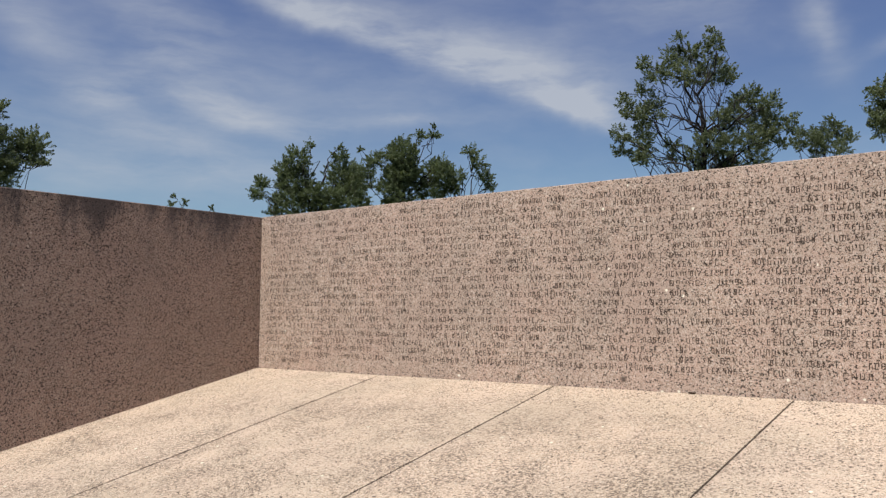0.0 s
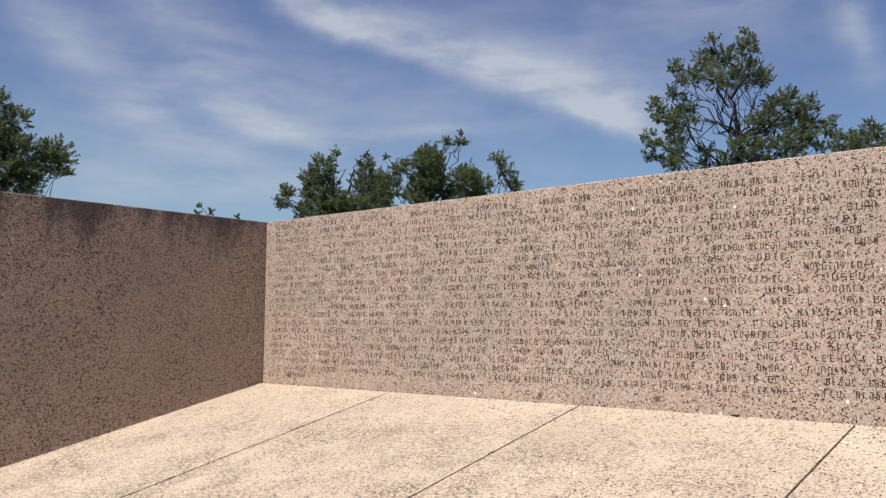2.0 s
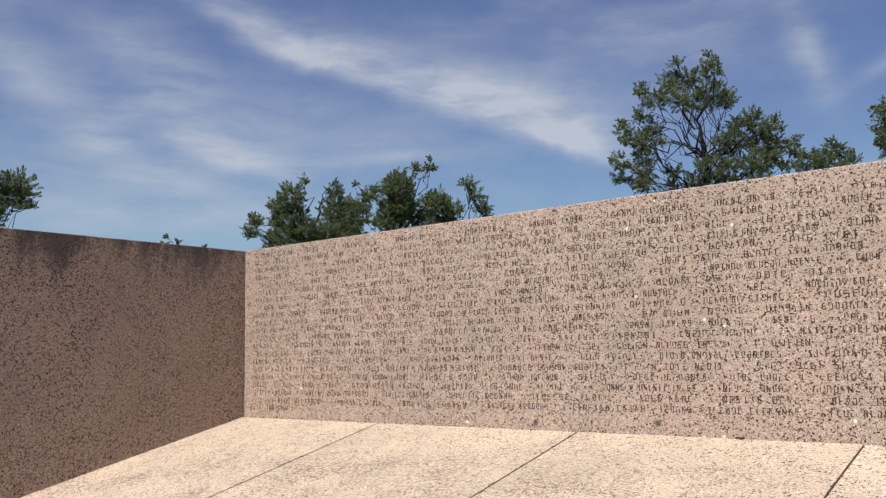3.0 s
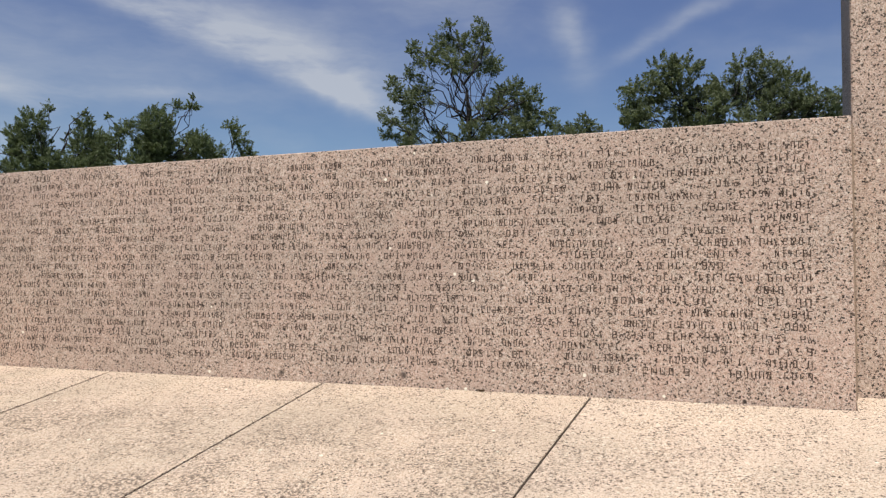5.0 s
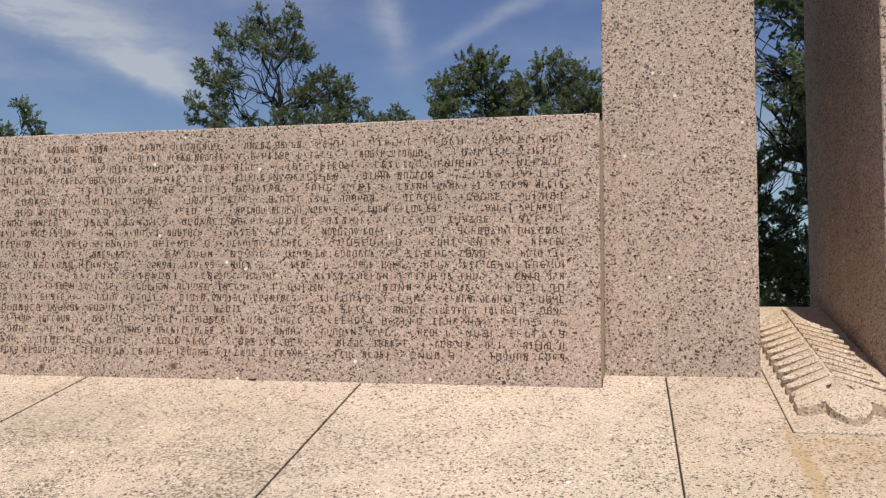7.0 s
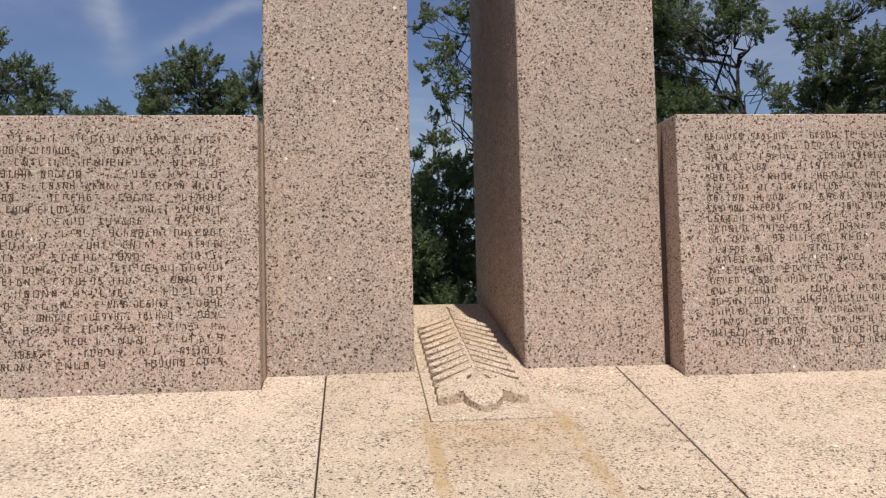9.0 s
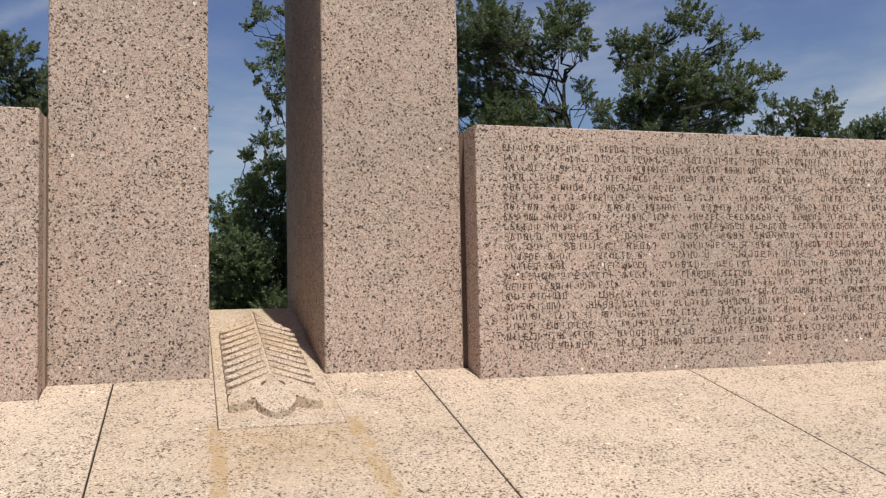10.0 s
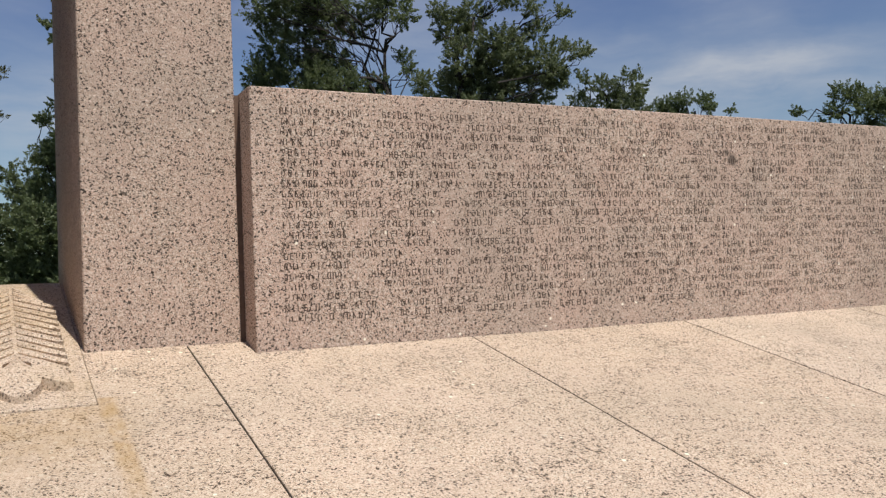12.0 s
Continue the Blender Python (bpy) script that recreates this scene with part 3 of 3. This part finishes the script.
def tree(d, stem, lobes, seed, label, name="oak_tree", mat=None, leaf=0.052, clump=0.22, thick=0.24, fill=1.0, per=56, category="tree"):
    """A tree at d metres: stem = bearing and height (degrees) of the fork; lobes = bearing, height and radius (degrees) of each mass of the crown."""
    mat = mat or LEAF
    rng = random.Random(seed)
    foot = bearing(stem[0], 0, d)
    foot.z = GROUND
    ob = thing(name, foot, label, category, "trees behind the memorial")
    fork = bearing(stem[0], stem[1], d) + Vector((rng.uniform(-0.3, 0.3), rng.uniform(-0.3, 0.3), 0))
    trunk = crooked(foot - foot, fork - foot, rng, 0.05, 7)
    trunk[0] = Vector((0, 0, -0.1))
    part("trunk", tube(trunk, thick, thick * 0.22, 8), BARK, ob, smooth=True)
    centres, radii, aims = [], [], []
    low_half = sum(e for _, e, _ in lobes) / len(lobes)
    skirt = [(az + rng.uniform(-0.4, 0.4), el - 1.2 * r, r * 0.85) for az, el, r in lobes if r > 0.45 and el < low_half + 0.5]
    for az, el, r in list(lobes) + skirt:
        r = d * radians(r)
        mid = bearing(az, el, d) + Vector((0, rng.uniform(-1.2, 1.2) * max(r, 0.7), 0)) - foot
        low = [q for q in trunk[2:] if q.z < mid.z - 0.3] or trunk[2:4]
        start = rng.choice(low[-3:])
        limb = crooked(start, mid, rng, 0.15, 7)
        part("limb", tube(limb, thick * rng.uniform(0.12, 0.26), 0.014, 6), BARK, ob, smooth=True)
        count = max(6, int(fill * 4.9 * (r / clump) ** 2))
        for k in range(count):
            way = Vector([rng.gauss(0, 1) for _ in range(3)]).normalized()
            v = way * r * rng.uniform(0.2, 1.0) ** 0.5
            v.z *= 0.85
            out = (way + Vector((rng.uniform(-0.6, 0.6), rng.uniform(-0.6, 0.6), rng.uniform(0.0, 0.9)))).normalized()
            centres.append(mid + v)
            radii.append(min(clump, 0.7 * r) * rng.choice((0.45, 0.6, 0.75, 0.9, 1.25)))
            aims.append(out)
            if k % 12 == 0:
                twig = crooked(limb[rng.choice((3, 4, 5))], mid + v * 1.1, rng, 0.12, 4)
                part("twig", tube(twig, 0.022, 0.006, 4), BARK, ob)
    crown = new("crown", crown_mesh(centres, radii, aims, per, leaf, mat, seed))
    crown.parent = ob
    return ob


tree(46, (-69.4, 8.2), [(-68.5, 13, 0.9), (-68.1, 12.2, 0.9), (-67.8, 10.8, 1.1), (-66.8, 10.5, 1.2), (-67.4, 9.2, 1.4), (-66.3, 10, 0.8), (-66.4, 9, 0.8), (-68.7, 10.4, 1.5), (-65.2, 9.4, 0.2), (-64.7, 9.3, 0.2), (-64.2, 9.3, 0.2), (-65.7, 9.3, 0.3), (-70.5, 11.5, 2), (-71, 9.1, 2.3)], 1, "dense green live oak rising behind the side wall")
tree(60, (-56.9, 7.2), [(-57.1, 7.8, 0.2), (-56.7, 7.5, 0.2), (-56.9, 7.3, 0.2), (-54.6, 7.2, 0.2)], 2, "thin sapling top just above the side wall", thick=0.1, fill=0.5)
tree(56, (-47.9, 8.2), [(-51.6, 8.8, 0.6), (-50.6, 9.8, 0.7), (-48.7, 10.4, 1), (-49.4, 9, 1.3), (-47.3, 9.5, 1.5), (-45.6, 9.4, 1.2), (-46.7, 10.8, 0.6), (-48.3, 11.4, 0.3), (-44.9, 8.6, 0.7), (-50.5, 7.8, 0.6), (-47.8, 8.1, 1.1), (-46.1, 11.3, 0.2)], 3, "dark green live oak with a ragged low crown", mat=LEAF_DARK, fill=1.3)
tree(52, (-42.0, 9.1), [(-42.8, 11, 1), (-43.6, 10.5, 0.7), (-41.5, 11, 1.1), (-41.9, 9.7, 1.3), (-41.9, 12.4, 0.4), (-40.7, 12.4, 0.4), (-40.6, 13, 0.2), (-40.8, 10, 1.1), (-43, 8.9, 0.6), (-44.7, 11.2, 0.2), (-39.9, 10.4, 0.6), (-43.3, 9.7, 0.8)], 4, "dark green live oak with an upright tip", mat=LEAF_DARK, fill=1.3)
tree(54, (-37.9, 9.1), [(-37.9, 10.6, 0.6), (-37.4, 11.1, 0.5), (-38.5, 9.6, 0.7), (-37.2, 9.7, 0.6), (-39.2, 9.9, 0.5), (-39.1, 9.1, 0.6)], 5, "small dark live oak with a narrow crown", mat=LEAF_DARK, fill=1.2, thick=0.16)
tree(48, (-23.0, 14.1), [(-22.6, 16.4, 1.3), (-23.6, 17.3, 0.9), (-21.7, 17.4, 0.8), (-21.7, 18.3, 0.3), (-23.9, 18.1, 0.4), (-24.8, 17, 0.9), (-26, 16.5, 0.6), (-25.1, 15.7, 0.8), (-21.2, 15.6, 0.7), (-23.3, 15.6, 1), (-26.6, 15.2, 0.6), (-28, 14.9, 0.2), (-27.6, 14.3, 0.6), (-26.7, 13.7, 0.9), (-25.6, 14.1, 0.6), (-27.5, 12, 0.7), (-26.3, 11.6, 0.8), (-24.8, 11.5, 0.6), (-26.9, 10.9, 0.4), (-24.7, 13.2, 0.4), (-22, 11.4, 1), (-23.2, 10.8, 0.9), (-20.9, 11.1, 0.9), (-21.4, 13, 0.7), (-20.6, 14.1, 0.9), (-19.5, 14.2, 0.7), (-19.4, 12.8, 0.9), (-18.2, 13.4, 0.8), (-17.4, 12.7, 0.5), (-19.2, 11.4, 1), (-18, 11.8, 0.6)], 6, "large open live oak with sky showing through its crown", fill=0.95, thick=0.32)
tree(54, (-15.3, 11.0), [(-16.7, 11.6, 0.5), (-15.9, 11.7, 0.5), (-14.9, 11.9, 0.7), (-14.4, 11.3, 0.7), (-16.9, 11.1, 0.4), (-15, 12.5, 0.2), (-15.6, 11.1, 0.6)], 7, "small bush-like oak top above the wall", thick=0.12)
tree(38, (-6.7, 12.5), [(-10.3, 15, 1.2), (-8.9, 14.9, 1.3), (-11.4, 13.7, 1.3), (-12.1, 12.9, 1), (-9.4, 13.3, 1.6), (-7.8, 13.2, 1.6), (-6.7, 13.9, 1.1), (-5.3, 14.8, 0.9), (-4.4, 15.1, 0.7), (-3.6, 14.3, 1.1), (-5, 13.3, 1.6), (-2.6, 13.7, 1.2), (-1.8, 12.8, 1), (-0.9, 12.6, 0.7), (0, 12.7, 0.7), (-12.7, 14.2, 0.3), (-3.3, 12.7, 1.3)], 8, "wide live oak with two rounded tops")
tree(30, (10.9, 12.0), [(5.8, 18.5, 0.9), (6.6, 15.7, 1), (5.4, 15.2, 0.6), (7.4, 16.6, 0.7), (7.7, 18.4, 0.9), (6.2, 13, 0.7), (7.3, 13.8, 0.7), (5.1, 17.8, 0.4), (7, 12.4, 0.3), (10.2, 16.9, 2.2), (10.9, 13.4, 2.2), (10.3, 20.4, 2.2), (10, 14, 1.9), (12, 17, 2.2), (9, 18, 1.6), (11.5, 12.5, 1.8)], 9, "tall live oak with hanging sprays between the pylons", fill=0.8)
tree(33, (6.1, 1.1), [(5.7, 10.2, 0.6), (6.7, 10.5, 0.6), (4.7, 9.5, 0.4), (6.3, 8.7, 1), (5.2, 8, 0.5), (7.4, 7.6, 1), (4.8, 6.6, 1.2), (6.7, 5.8, 1.6), (4.4, 4.7, 1.4), (6.3, 3.2, 1.7), (4.3, 1.9, 1.7), (7, 1.5, 1.7), (5.5, 0, 1.5), (3.6, 0.1, 1.5), (5.1, 7.2, 1), (2.9, 6.3, 0.6), (3.8, 5.4, 1.3), (1.9, 4.2, 0.9), (4.4, 3.2, 1.7), (2.3, 2.2, 1.6), (1.2, 0.9, 1.5), (4.8, 9.6, 0.5), (8.5, 1, 2.2), (8.5, 5, 2), (11, 2.5, 2.4), (11, 6.5, 2), (7.6, 8, 1.3), (9.5, 9.5, 1.4), (6.5, -1, 2.2), (13.5, 3, 2.4), (12, 10, 1.8)], 10, "dense dark green shrub close behind the pylons", name="shrub", mat=LEAF_DARK, thick=0.1, fill=1.4, category="shrub")
tree(60, (-0.5, 10.1), [(0.7, 11.5, 0.9), (1.5, 11.9, 0.6), (0.9, 10, 0.7), (0.1, 12.1, 1), (1.7, 9.7, 0.3)], 11, "sparse grey-green tree seen between the pylons", mat=LEAF_GREY, thick=0.15, fill=0.6)
tree(39, (25.3, 13.7), [(17.1, 16.1, 1.3), (18.2, 14.4, 1.5), (19.6, 15.9, 1.6), (21.5, 16.1, 1.6), (17.4, 12.6, 1.3), (19.6, 12.7, 1.6), (22.2, 13.3, 1.6), (21.1, 14.7, 1.3), (23.7, 15.8, 1.3), (26.3, 15.8, 1), (24.5, 16.5, 1.3), (22.9, 11.9, 1.1), (24.7, 11.8, 0.9), (26.6, 13.3, 0.6), (19, 17.5, 2.1), (22, 17.7, 2.1), (25.6, 17.8, 1.7), (21, 11.9, 1.3)], 12, "tall many-stemmed live oak with dark limbs beside the pylon", mat=LEAF_DARK, fill=1.1, thick=0.3)
tree(38, (30.2, 13.5), [(30.3, 15.2, 1.5), (29.2, 16.1, 0.9), (31.4, 15.9, 1.3), (32.2, 13.7, 1.6), (30.2, 13.1, 1.5), (32.8, 12.3, 1.8), (30.3, 11.7, 1.5), (34.3, 13.9, 1.3), (34.3, 11.5, 1.3), (35.7, 14.8, 0.9), (37.2, 15.8, 0.6), (35.7, 13.1, 1.2), (37.9, 13.7, 0.6), (36.8, 12.7, 0.5), (35.8, 11.4, 0.9), (32.6, 16.8, 1.3), (35.1, 16, 0.7), (28, 11.8, 0.9)], 13, "tall green live oak with loose outer sprays", fill=1.1, thick=0.3)
tree(44, (39.5, 10.2), [(38.7, 10.9, 0.8), (40, 10.7, 1.1), (40.8, 10.1, 0.8), (37.3, 11.4, 0.5), (37.3, 10.3, 0.6), (39, 10, 0.8)], 14, "middle-sized green oak farther behind the wall")
tree(52, (43.9, 9.0), [(43, 9.5, 0.7), (44.4, 9.3, 0.7), (45.6, 9.2, 0.4), (42.3, 9.3, 0.5), (43.6, 9.7, 0.6), (46, 8.8, 0.3)], 15, "low rounded oak far behind the wall", mat=LEAF_DARK, fill=1.2)
tree(52, (53.1, 7.9), [(50.1, 8.3, 0.4), (52.5, 9.2, 0.7), (53.4, 9.1, 0.7), (51.9, 8.2, 0.6), (53.2, 8.2, 1), (54.7, 8.5, 1.1)], 16, "dark rounded oak far behind the wall", mat=LEAF_DARK, fill=1.2)
